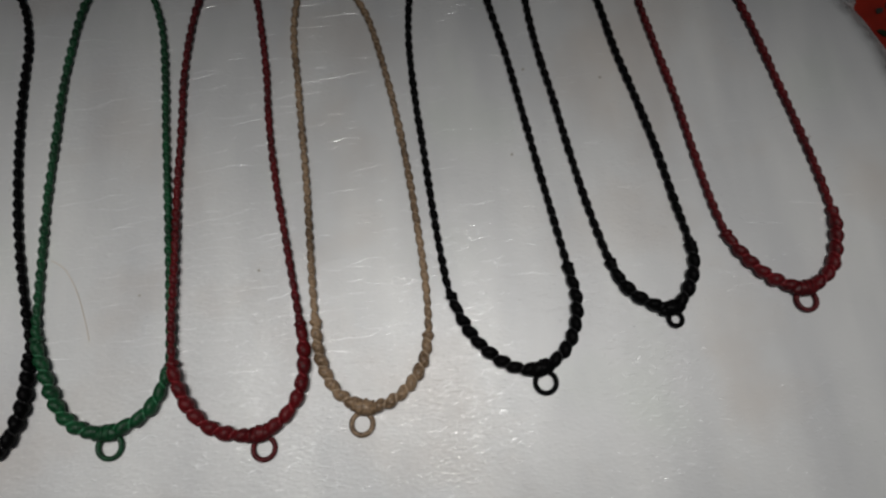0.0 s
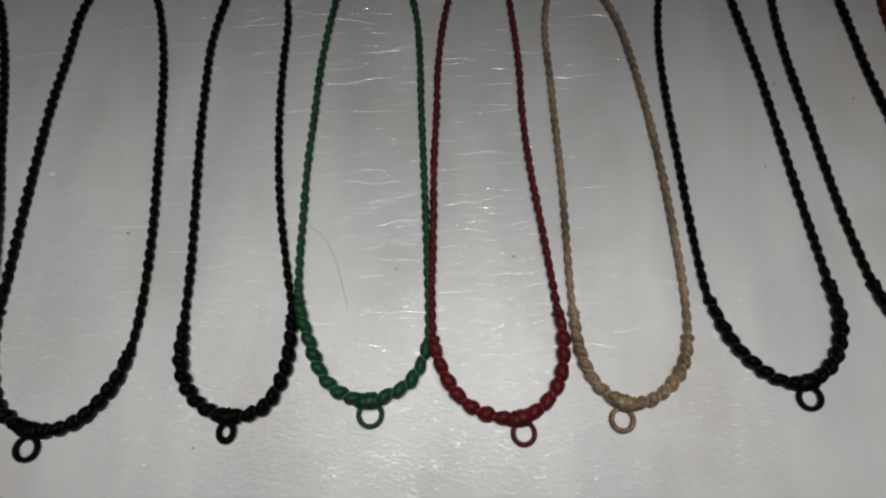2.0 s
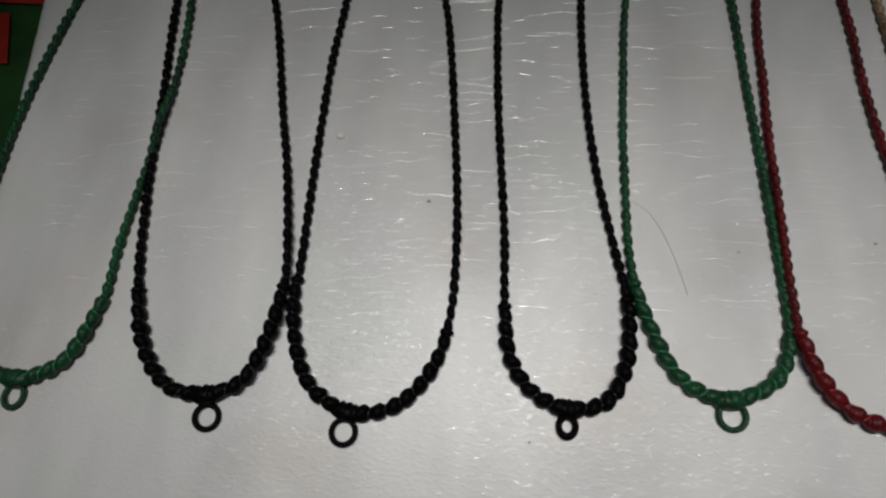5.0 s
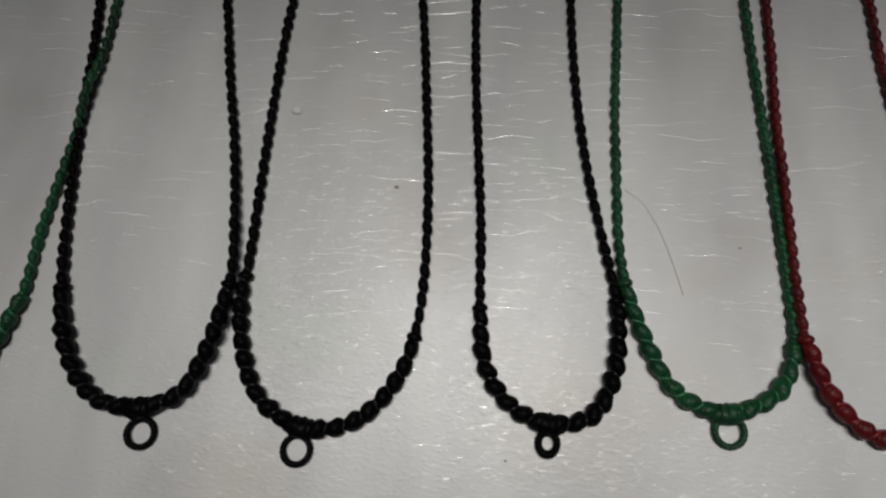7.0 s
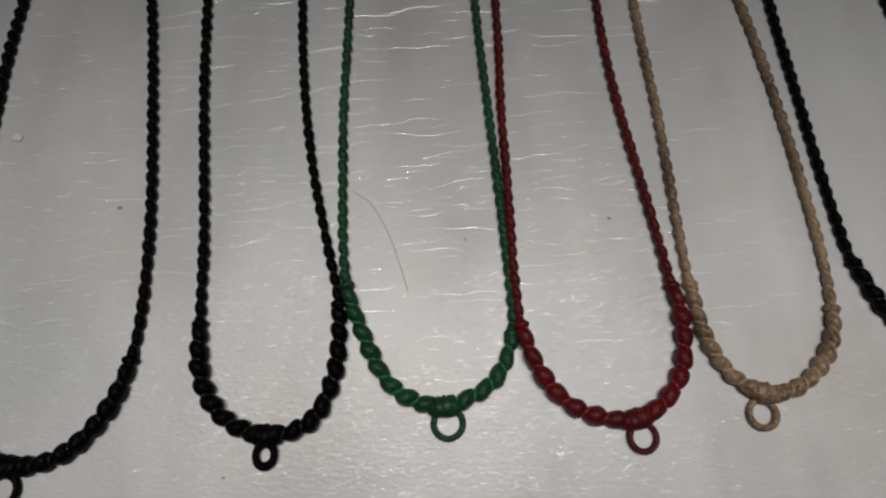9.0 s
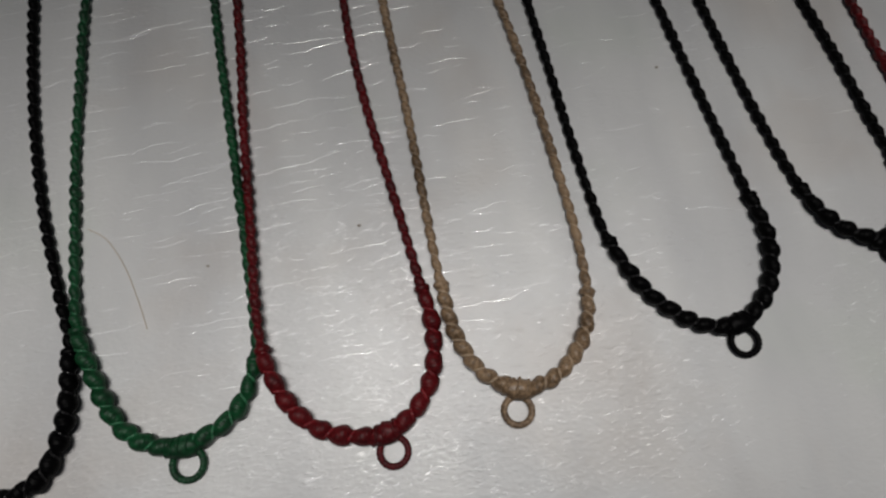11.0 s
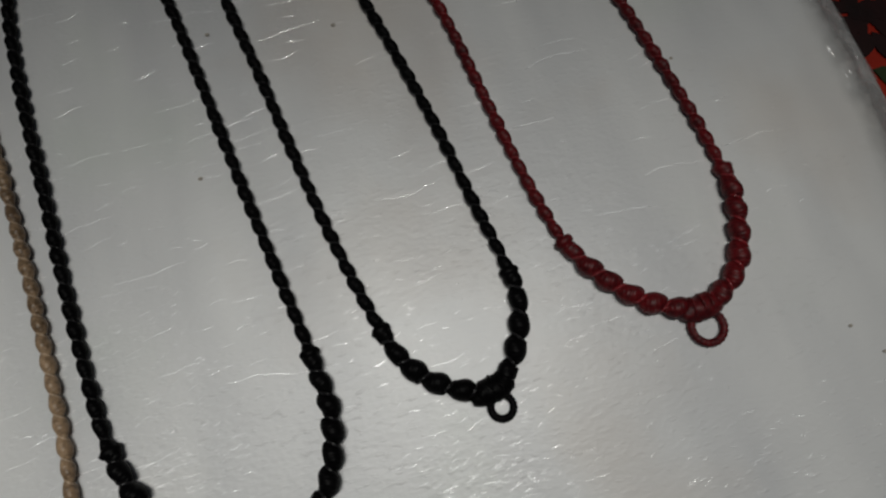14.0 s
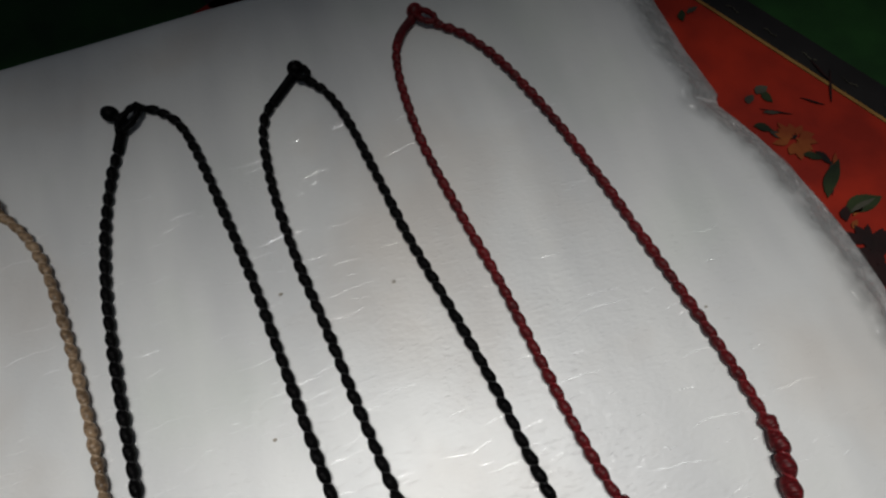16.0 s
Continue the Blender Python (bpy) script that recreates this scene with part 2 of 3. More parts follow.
def lump(rows, sides=18, bumps=0.1, rng=None, seed=0.0):
    """A closed knotted lump about a short line: rows of (centre, radius across, radius up)."""
    bm = bmesh.new()
    loops = []
    for n, (c, ra, ru, tan) in enumerate(rows):
        side = Vector(tan).cross(Vector((0, 0, 1))).normalized()
        ring = []
        for k in range(sides):
            a = 2 * math.pi * k / sides
            w = 1 + bumps * math.sin(3 * a + 2.1 * n + seed) * math.sin(0.9 * n + 1)
            ring.append(bm.verts.new(Vector(c) + w * (ra * math.cos(a) * side + ru * math.sin(a) * Vector((0, 0, 1)))))
        loops.append(ring)
    for a, b in zip(loops, loops[1:]):
        for k in range(sides):
            bm.faces.new((a[k], a[(k + 1) % sides], b[(k + 1) % sides], b[k]))
    bm.faces.new(loops[0][::-1])
    bm.faces.new(loops[-1])
    return bm


def ring_mesh(radius, wire, rng, wraps=22):
    """A ring wound with cord: a torus with fine turns round its wire."""
    bm = bmesh.new()
    n, m = 88, 10
    grid = []
    for i in range(n):
        a = 2 * math.pi * i / n
        row = []
        for k in range(m):
            b = 2 * math.pi * k / m
            r = wire * (1 + 0.10 * math.sin(wraps * a + b))
            row.append(bm.verts.new(((radius + r * math.cos(b)) * math.cos(a), (radius + r * math.cos(b)) * math.sin(a), r * math.sin(b))))
        grid.append(row)
    for i in range(n):
        for k in range(m):
            bm.faces.new((grid[i][k], grid[(i + 1) % n][k], grid[(i + 1) % n][(k + 1) % m], grid[i][(k + 1) % m]))
    return bm


THIN, THICK = 0.0033, 0.0050


def necklace(mat, points, ring_at, thick_left, thick_right, lifts=(), clasp="closed", ring_size=(0.0039, 0.00095), ring_squash=1.0, seed=1, thin=THIN, thick=THICK, twist=0.5, pitch=0.0054, thin_pitch=0.0046, label=""):
    """One knotted cord necklace. points: mm, from the clasp down one side, round the front, and up to the clasp.
    The front is knotted thicker between the heights thick_left and thick_right; lifts: (x, y, reach, height) in mm where it rides over another cord."""
    rng = random.Random(seed)
    thread = THREADS[mat.name]
    low = min(range(len(points)), key=lambda i: points[i][1])
    base = new("necklace")
    base.location = (ring_at[0] / 1000, ring_at[1] / 1000, 0)
    tagged(base, label, "necklace", "necklaces on the foam pad")

    def rise(x, y):
        z = thin * 0.46
        for lx, ly, reach, h, *tight in lifts:
            d2 = ((x - lx) ** 2 * (tight[0] if tight else 0.15) + (y - ly) ** 2) / reach ** 2
            z += h / 1000 * math.exp(-d2)
        return z
    origin = Vector(base.location)
    line, at = spline([(x / 1000, y / 1000, 0) for x, y in points], 0.00033)
    # natural unevenness of the lay
    for i, v in enumerate(line):
        v.z = rise(v.x * 1000, v.y * 1000)
    front = min(range(len(line)), key=lambda i: (line[i] - Vector((points[low][0] / 1000, points[low][1] / 1000, 0))).length)
    first = next(i for i in range(front, -1, -1) if line[i].y * 1000 > thick_left or i == 0)
    last = next(i for i in range(front, len(line)) if line[i].y * 1000 > thick_right or i == len(line) - 1)
    for i in range(len(line)):
        bulk = min(1.0, max(0.0, min(i - first, last - i) * 0.00033 / 0.004))
        line[i].z += bulk * (thick - thin) * 0.46
    line = [v - origin for v in line]
    span = at[last] - at[first]

    def thin_width(s):
        return thin * (0.96 + 0.04 * math.sin(s * 300 + seed))

    def thick_width(s):
        edge = min(s, span - s)
        return thick * (0.80 + 0.20 * min(1.0, max(0.0, edge / 0.012))) * (1 + 0.04 * math.sin(s * 410 + seed))
    for name, a, b in (("cord", 0, first + 2), ("cord", last - 2, len(line))):
        piece, where = line[a:b], [float(v - at[a]) for v in at[a:b]]
        ph = rng.uniform(0, 3)
        one = part(name, braid(piece, where, thin_width, thin_pitch, ph, rng, 0.52, 0.26, 0.18, math.pi if seed % 2 else 0.0), mat, base)
        part("winding_thread", winding(piece, where, thin_width, thin_pitch, ph, 0.0002), thread, one)
    piece, where = line[first:last], [float(v - at[first]) for v in at[first:last]]
    ph = rng.uniform(0, 3)
    one = part("knotted_front", braid(piece, where, thick_width, pitch, ph, rng, 0.52, 0.5 * twist, 0.34, math.pi if seed % 3 else 0.0), mat, base, "thicker spiral-knotted front section")
    part("winding_thread", winding(piece, where, thick_width, pitch, ph, 0.00034), thread, one)
    # collars where the front section begins and ends
    for i, sgn in ((first, 1), (last - 1, -1)):
        tan = (line[min(i + 3, len(line) - 1)] - line[max(i - 3, 0)]).normalized()
        rows = [(line[i] + tan * d * 0.001, r * 0.001, r * 0.00095, tan) for d, r in ((-1.6, 0.6), (-1.1, 1.9), (-0.2, 2.5), (0.7, 2.2), (1.5, 1.0))]
        part("end_knot", lump(rows, 14, 0.12, rng, seed), mat, base)
    # the knot that holds the ring
    k = min(range(len(line)), key=lambda i: line[i].length)
    hub = line[k]
    way = Vector((-hub.x, -hub.y, 0)).normalized()
    tan = (line[k + 4] - line[k - 4]).normalized()
    rows = [(hub + tan * d * 0.001 + way * 0.0004, r * 0.00112, r * 0.00104, tan) for d, r in ((-5.6, 1.0), (-4.8, 1.7), (-3.9, 1.9), (-2.9, 2.3), (-1.8, 2.6), (-0.8, 2.55), (0.3, 2.75), (1.4, 2.5), (2.5, 2.45), (3.5, 1.9), (4.4, 1.6), (5.0, 0.9))]
    knot = part("centre_knot", lump(rows, 20, 0.13, rng, seed), mat, base, "wrapped knot that holds the ring")
    turns = []
    for i in range(120):
        u = i / 119
        a = u * 2 * math.pi * 3.0 + 0.8 * math.sin(5 * u + seed)
        side = tan.cross(Vector((0, 0, 1)))
        rad = 0.00225 + 0.00045 * math.sin(math.pi * u)
        turns.append(hub + tan * (u - 0.5) * 0.0072 + rad * (math.cos(a) * side + math.sin(a) * Vector((0, 0, 1))))
    part("winding_thread", sweep(turns, lambda i, a: 0.0004, 6), mat, knot)
    ring = part("ring", ring_mesh(ring_size[0], ring_size[1], rng), mat, base, "small cord-wrapped pendant ring")
    ring.location = (0, 0, ring_size[1] * 1.1)
    ring.rotation_euler = (radians(rng.uniform(-5, 5)), radians(rng.uniform(-4, 4)), math.atan2(way.y, way.x) - math.pi / 2)
    ring.scale = (ring_squash, 1, 1)
    # the clasp: a ball knot pushed through a loop
    a, b = line[0], line[-1]
    tan0 = (line[0] - line[40]).normalized()
    ball_at = a + tan0 * 0.0035 if clasp == "closed" else a + Vector((-0.0035, 0.0035, 0))
    rows = []
    for q in range(9):
        f = -1 + 2 * q / 8
        r = 0.0027 * math.sqrt(max(0.02, 1 - f * f))
        rows.append((Vector((ball_at.x, ball_at.y, 0.0027)) + Vector((0, 1, 0)) * f * 0.0027, r, r, Vector((0, 1, 0))))
    button = part("button_knot", lump(rows, 16, 0.14, rng, seed + 1), mat, base, "round ball knot of the clasp")
    groove = [Vector((ball_at.x, ball_at.y, 0.0027)) + 0.00265 * Vector((math.cos(t), math.sin(t) * 0.5, math.sin(t) * 0.85)) for t in np.linspace(0, 2 * math.pi, 30).tolist()]
    part("winding_thread", sweep(groove, lambda i, an: 0.0004, 6), thread, button)
    neck = [a + (ball_at - a) * 0.9 + Vector((0, 0, 0.0008)), a * 0.5 + ball_at * 0.5 + Vector((0, 0, 0.0004)), a, line[18], line[36]]
    part("neck", sweep(spline([tuple(v) for v in neck], 0.0004)[0], lambda i, an: 0.0017, 12), mat, base, "smooth wrapped end of the cord")
    low_end = ball_at if clasp == "closed" else line[14]
    loop_mid = low_end * 0.5 + b * 0.5
    span_v = b - low_end
    far = max(0.0032, span_v.length * 0.50)
    along_v = Vector((span_v.x, span_v.y, 0)).normalized()
    across = Vector((-along_v.y, along_v.x, 0))
    oval = [loop_mid + along_v * far * math.cos(t) + across * 0.0021 * math.sin(t) + Vector((0, 0, 0.0014)) for t in np.linspace(0, 2 * math.pi, 40).tolist()]
    part("clasp_loop", sweep(oval, lambda i, an: 0.00115 * (1 + 0.12 * math.sin(i * 1.4)), 8), mat, base, "small cord loop of the clasp")
    return base


# ---- table with its cloth ----
def flat_piece(name, outline, z, mat, parent, label="", bulge=0.0002):
    """A printed shape of the cloth: a thin slip with the outline (mm)."""
    bm = bmesh.new()
    top = [bm.verts.new((x / 1000, y / 1000, z)) for x, y in outline]
    bot = [bm.verts.new((x / 1000, y / 1000, z - bulge)) for x, y in outline]
    bm.faces.new(top)
    for i in range(len(top)):
        j = (i + 1) % len(top)
        bm.faces.new((top[i], bot[i], bot[j], top[j]))
    return part(name, bm, mat, parent, label, False)


CLOTH_Z = -0.0135
bm = bmesh.new()
N = 60
grid = [[bm.verts.new((-1.3 + 2.6 * i / N, -1.1 + 2.6 * j / N, CLOTH_Z + 0.0006 * noise.noise((i * 0.9, j * 0.9, 0)) - 0.0004)) for j in range(N + 1)] for i in range(N + 1)]
for i in range(N):
    for j in range(N):
        bm.faces.new((grid[i][j], grid[i + 1][j], grid[i + 1][j + 1], grid[i][j + 1]))
cloth = part("tablecloth", bm, CLOTH_GREEN)
tagged(cloth, "dark green tablecloth with red floral panels spread flat", "tablecloth", kind="structure")


def panel(corner, along, length, width):
    """A red printed panel with a gold line and a black band on its outer side. corner and along in mm, x and y."""
    c, d = Vector((*corner, 0)), Vector((*along, 0)).normalized()
    w = Vector((d.y, -d.x, 0))

    def strip(a, b, z, name, mat, label=""):
        q = [c + w * a, c + d * length + w * a, c + d * length + w * b, c + w * b]
        return flat_piece(name, [(v.x, v.y) for v in q], z, mat, cloth, label)
    strip(-width, 0.0, CLOTH_Z + 0.0009, "red_panel", CLOTH_RED, "red printed panel of the cloth")
    strip(-0.1, 1.3, CLOTH_Z + 0.0013, "gold_line", GOLD, "thin gold printed line")
    strip(1.3, 14.5, CLOTH_Z + 0.0009, "black_band", CLOTH_BLACK, "black printed border band")
    rng = random.Random(4)
    for n in range(int(length / 17)):
        s = 6 + n * 17
        q = [c + d * (s + u * 6) + w * (6.4 + 0.5 * math.sin(u * 7 + n)) for u in np.linspace(0, 1, 9).tolist()]
        r = [v + w * (0.35 + 0.3 * math.sin(i * 2.3)) for i, v in enumerate(q)]
        flat_piece("border_squiggle", [(v.x, v.y) for v in q + r[::-1]], CLOTH_Z + 0.0013, PRINT_GREY, cloth)


panel((394.7, 150.4), (-39, 79), 330, 150)


def leaf(x, y, turn, length, wide, mat=PRINT_LEAF, name="printed_leaf"):
    pts = []
    for u in np.linspace(0, 1, 9):
        pts.append((u * length, wide * math.sin(math.pi * u ** 0.8)))
    for u in np.linspace(1, 0, 9)[1:-1]:
        pts.append((u * length, -0.55 * wide * math.sin(math.pi * u ** 1.2)))
    c, s = math.cos(radians(turn)), math.sin(radians(turn))
    flat_piece(name, [(x + px * c - py * s, y + px * s + py * c) for px, py in pts], CLOTH_Z + 0.0014 + 0.00002 * ((x + y) % 7), mat, cloth)


def blossom(x, y, size, mat=PRINT_FLOWER, petals=7, seed=0, heart=GOLD):
    """A loose printed flower: uneven overlapping petals and a small heart."""
    rng = random.Random(seed)
    for n in range(petals):
        a = 360 * n / petals + rng.uniform(-18, 18)
        d = size * rng.uniform(0.05, 0.3)
        leaf(x + d * math.cos(radians(a)), y + d * math.sin(radians(a)), a + rng.uniform(-20, 20), size * rng.uniform(0.65, 1.0), size * rng.uniform(0.22, 0.36), mat, "printed_petal")
    leaf(x - size * 0.2, y, 10, size * 0.4, size * 0.16, heart, "printed_flower_heart")


leaf(310, 228.5, 46, 17, 3.0)
leaf(312, 229, 54, 12, 1.3, PRINT_DARK)
leaf(311, 231, 50, 13, 0.7, PRINT_GREY)
leaf(312.5, 221.5, 8, 15, 4.2)
leaf(314, 221.5, 12, 11, 1.2, PRINT_GREY)
leaf(311, 219, 60, 6, 2.2, PRINT_DARK)
leaf(304, 271, 40, 5, 2, PRINT_GREY)
leaf(309, 274, 20, 6, 2.4, PRINT_GREY)
leaf(313, 269, 100, 7, 2.2, PRINT_LEAF)
leaf(307, 266, -20, 6, 1.0, PRINT_GREY)
leaf(301, 262, -35, 7, 2.2, PRINT_LEAF)
leaf(305, 258, -50, 5, 1.6, PRINT_GREY)
leaf(300, 314, 70, 6, 2, PRINT_LEAF)
leaf(303, 317, 20, 6, 1.4, PRINT_GREY)
leaf(316, 246, -70, 7, 1.8, PRINT_DARK)
leaf(317, 262, 150, 12, 0.4, PRINT_DARK, "printed_stem")
leaf(314, 220, 25, 8, 1.2, PRINT_FLOWER)
leaf(319, 238, 60, 6, 1.0, PRINT_FLOWER)
leaf(311, 246, -30, 7, 2.0, PRINT_LEAF)
blossom(312, 253, 7.4, PRINT_FLOWER, 13, 1, PRINT_DARK)
blossom(315, 205.5, 11, PRINT_DARK, 13, 2, PRINT_DARK)
blossom(313, 209, 8, PRINT_DARK, 9, 7, PRINT_DARK)
leaf(311.5, 216, 40, 4, 1.2, PRINT_FLOWER, "printed_petal")
blossom(334, 210, 3, PRINT_GREY, 6, 3)
blossom(326, 189, 6, PRINT_DARK, 7, 4, PRINT_GREY)
leaf(310, 191, -52, 14, 4.5)
leaf(320, 194, 10, 5, 1.6, PRINT_GREY)
leaf(318, 178, 10, 12, 4)
leaf(324, 176, 70, 9, 1.4, PRINT_GREY)
leaf(332.5, 262, 60, 16, 0.6, PRINT_DARK, "printed_stem")
leaf(338, 270, 100, 12, 0.7, PRINT_DARK, "printed_stem")
leaf(330, 262, 140, 9, 0.5, PRINT_DARK, "printed_stem")
# red printed blocks beside the other end of the pad
flat_piece("red_panel", [(-372, 255), (-345, 256), (-337, 229), (-364, 228)], CLOTH_Z + 0.0009, CLOTH_RED, cloth, "red printed block of the cloth")
flat_piece("red_panel", [(-362, 300), (-332, 300), (-326, 262), (-356, 262)], CLOTH_Z + 0.0009, CLOTH_RED, cloth, "red printed block of the cloth")
flat_piece("red_panel", [(118, 396), (150, 398), (158, 376), (126, 374)], CLOTH_Z + 0.0009, PRINT_DARK, cloth, "dark red printed block of the cloth")


# ---- the foam pad ----
def along(y, knots):
    ys, xs = zip(*knots)
    return float(np.interp(y, ys, xs))


PAD_RIGHT = [(-64, 250), (0, 277), (70, 295), (130, 305), (175, 309.5), (200, 309.5), (215, 309), (228, 307.3), (243, 304.8), (256, 301), (266, 297), (274.5, 293.2), (277.5, 296), (300, 294.3), (327, 294), (383, 292)]
PAD_LEFT = [(-64, -299), (20, -306), (90, -311.5), (150, -316.5), (195, -320), (250, -326), (290, -331), (383, -342)]
PAD_BACK = [(-330, 348), (-180, 355), (-60, 361), (50, 368), (132, 373.5), (215, 376.5), (300, 379)]
PAD_DROP = ((0.0, -13.0), (0.8, -11.2), (3.0, -9.4), (7.0, -6.9), (11.0, -4.4), (15.0, -2.0), (18.5, -0.6), (22.0, 0.0))
PAD_FRONT = -64.0


def pad_height(x, y, back):
    d = max(0.0, min(2.2 * (x - along(y, PAD_LEFT)), along(y, PAD_RIGHT) - x, y - PAD_FRONT, 2.8 * (back - y)))
    soft = 0.25 * noise.noise((x / 45, y / 60, 0.3)) + 0.12 * noise.noise((x / 14, y / 19, 2.0))
    rim = (0.55 * noise.noise((x / 3.2, y / 4.0, 1.0)) + 0.5 * noise.noise((x / 8, y / 11, 4.0))) * max(0.0, 1 - abs(d - 9) / 11)
    return float(np.interp(d, *zip(*PAD_DROP))) + soft * min(1.0, d / 22) + rim - 0.15


def build_pad():
    """A thick sheet of foam with a soft rounded rim."""
    ease = [0, 0.6, 2, 3.5, 5, 7, 9.5, 12, 15, 18.5, 22]
    us = [e / 620 for e in ease] + [0.04 + 0.92 * i / 150 for i in range(151)] + [1 - e / 620 for e in reversed(ease)]
    vs = [e / 430 for e in ease] + [0.055 + 0.89 * i / 150 for i in range(151)] + [1 - e / 430 for e in reversed(ease)]
    bm = bmesh.new()
    rows = []
    for v in vs:
        row = []
        for u in us:
            x = -320 + 620 * u
            back = along(x, PAD_BACK)
            y = PAD_FRONT + (back - PAD_FRONT) * v
            x = along(y, PAD_LEFT) * (1 - u) + along(y, PAD_RIGHT) * u
            row.append(bm.verts.new((x / 1000, y / 1000, pad_height(x, y, back) / 1000)))
        rows.append(row)
    for a, b in zip(rows, rows[1:]):
        for i in range(len(a) - 1):
            bm.faces.new((a[i], a[i + 1], b[i + 1], b[i]))
    # underside
    rim = rows[0] + [r[-1] for r in rows[1:]] + rows[-1][-2::-1] + [r[0] for r in rows[-2:0:-1]]
    bm.faces.new(rim[::-1])
    pad = part("foam_pad", bm, FOAM)
    tagged(pad, "white packing foam sheet with fine creases lying on the tablecloth", "foam sheet")
    return pad


pad = build_pad()


def build_creases(name, kinds, count, seed, mat, label):
    """Fine raised folds of the foam's skin: long ones across the sheet, short flecks near the front, a ruffled rim."""
    rng = random.Random(seed)
    verts, faces, laid = [], [], []
    made = tries = 0
    while made < count and tries < 60 * count:
        tries += 1
        kind = rng.choice(kinds)
        if kind == "rim":
            y = rng.uniform(120, 330)
            x = along(y, PAD_RIGHT) - rng.uniform(1, 20)
            density = 1.0
        else:
            x, y = rng.uniform(-290, 270), (rng.triangular(118, 305, 175) if kind == "long" else rng.triangular(50, 195, 105))
            density = 0.5 + 0.9 * noise.noise((x / 38, y / 55, 5.0)) + (0.25 if -200 < x < 120 and y < 240 else -0.15)
            if kind == "long":
                density = 0.6 + 0.5 * noise.noise((x / 38, y / 55, 5.0))
                density *= float(np.interp(x, (-290, -190, -150, -30, 20, 80, 140, 270), (0.15, 0.4, 1.0, 1.0, 0.8, 0.75, 0.35, 0.08)))
            else:
                density *= float(np.interp(x, (-290, -190, -140, -20, 60, 150, 270), (0.3, 0.6, 1.0, 1.0, 0.9, 0.8, 0.35)))
        if rng.random() > density:
            continue
        reach = 1.0 if x < 70 else 0.6
        length = {"long": reach * rng.choice((rng.uniform(3, 8), rng.uniform(7, 16), rng.uniform(14, 34))), "fleck": rng.uniform(0.8, 3.2), "rim": rng.uniform(0.8, 3.0)}[kind]
        if kind == "long":
            # folds run side by side and seldom meet
            if any(abs(y - oy) < 1.9 and abs(x - ox) < 0.5 * (length + ol) for ox, oy, ol in laid):
                continue
            laid.append((x, y, length))
        made += 1
        turn = radians(rng.uniform(0, 180) if kind == "rim" else rng.gauss(4, 4.5 if kind == "long" else 9))
        wide = rng.uniform(0.04, 0.08) * (1.0 if x < 60 else 0.8) if kind == "long" else rng.uniform(0.036, 0.075)
        bend, wave = rng.uniform(-0.07, 0.07), rng.uniform(0, 6)
        steps = max(3, int(length / (1.2 if kind == "long" else 0.6)))
        base = len(verts)
        for i in range(steps + 1):
            u = i / steps
            s = (u - 0.5) * length
            off = bend * length * (u - 0.5) ** 2 * 4 + (0.30 * math.sin(s * 0.42 + wave) + 0.12 * math.sin(s * 1.1 + 2 * wave) if kind == "long" else 0.16 * math.sin(s * 1.7 + wave))
            px, py = x + s * math.cos(turn) - off * math.sin(turn), y + s * math.sin(turn) + off * math.cos(turn)
            r = wide * math.sin(math.pi * min(1.0, max(0.02, u))) ** 0.6
            z = pad_height(px, py, 400) / 1000
            for a, h in ((-1.5, -0.12), (-0.6, 0.5), (0.4, 0.6), (1.4, -0.12)):
                verts.append(((px - a * r * math.sin(turn)) / 1000, (py + a * r * math.cos(turn)) / 1000, z + h * r / 1000))
        for i in range(steps):
            for k in range(3):
                p = base + 4 * i + k
                faces.append((p, p + 4, p + 5, p + 1))
    me = bpy.data.meshes.new(name)
    me.from_pydata(verts, [], faces)
    me.polygons.foreach_set("use_smooth", [True] * len(me.polygons))
    me.materials.append(mat)
    ob = new(name, me)
    ob.parent = pad
    tagged(ob, label, kind="stuff")


build_creases("crease", ("long",), 800, 12, SKIN, "fine glossy folds in the foam's skin")
build_creases("fleck", ("fleck",) * 18 + ("rim",), 8500, 13, FLECK, "tiny shining flecks in the foam's skin")


def build_shaded_film_edge():
    """The clear plastic skin that wraps the rim, slightly loose and rumpled, greyed to paint the slope's shade."""
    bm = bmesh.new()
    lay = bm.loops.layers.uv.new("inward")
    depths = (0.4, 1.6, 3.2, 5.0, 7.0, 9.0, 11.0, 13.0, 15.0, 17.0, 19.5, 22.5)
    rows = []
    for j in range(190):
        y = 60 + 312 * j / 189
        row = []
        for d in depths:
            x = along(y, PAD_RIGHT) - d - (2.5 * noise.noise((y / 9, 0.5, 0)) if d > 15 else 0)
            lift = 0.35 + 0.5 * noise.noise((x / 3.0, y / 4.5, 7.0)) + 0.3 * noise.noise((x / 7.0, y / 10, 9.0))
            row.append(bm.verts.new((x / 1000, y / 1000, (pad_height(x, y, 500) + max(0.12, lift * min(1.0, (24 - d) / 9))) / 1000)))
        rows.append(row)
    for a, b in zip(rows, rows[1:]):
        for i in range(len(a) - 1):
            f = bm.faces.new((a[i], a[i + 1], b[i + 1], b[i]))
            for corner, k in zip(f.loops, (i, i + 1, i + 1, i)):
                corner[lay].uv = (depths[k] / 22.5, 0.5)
    part("shaded_film_edge", bm, SHADED_EDGE_FILM, pad, "translucent plastic skin along the rim, greyed with the rim's painted shade")


build_shaded_film_edge()

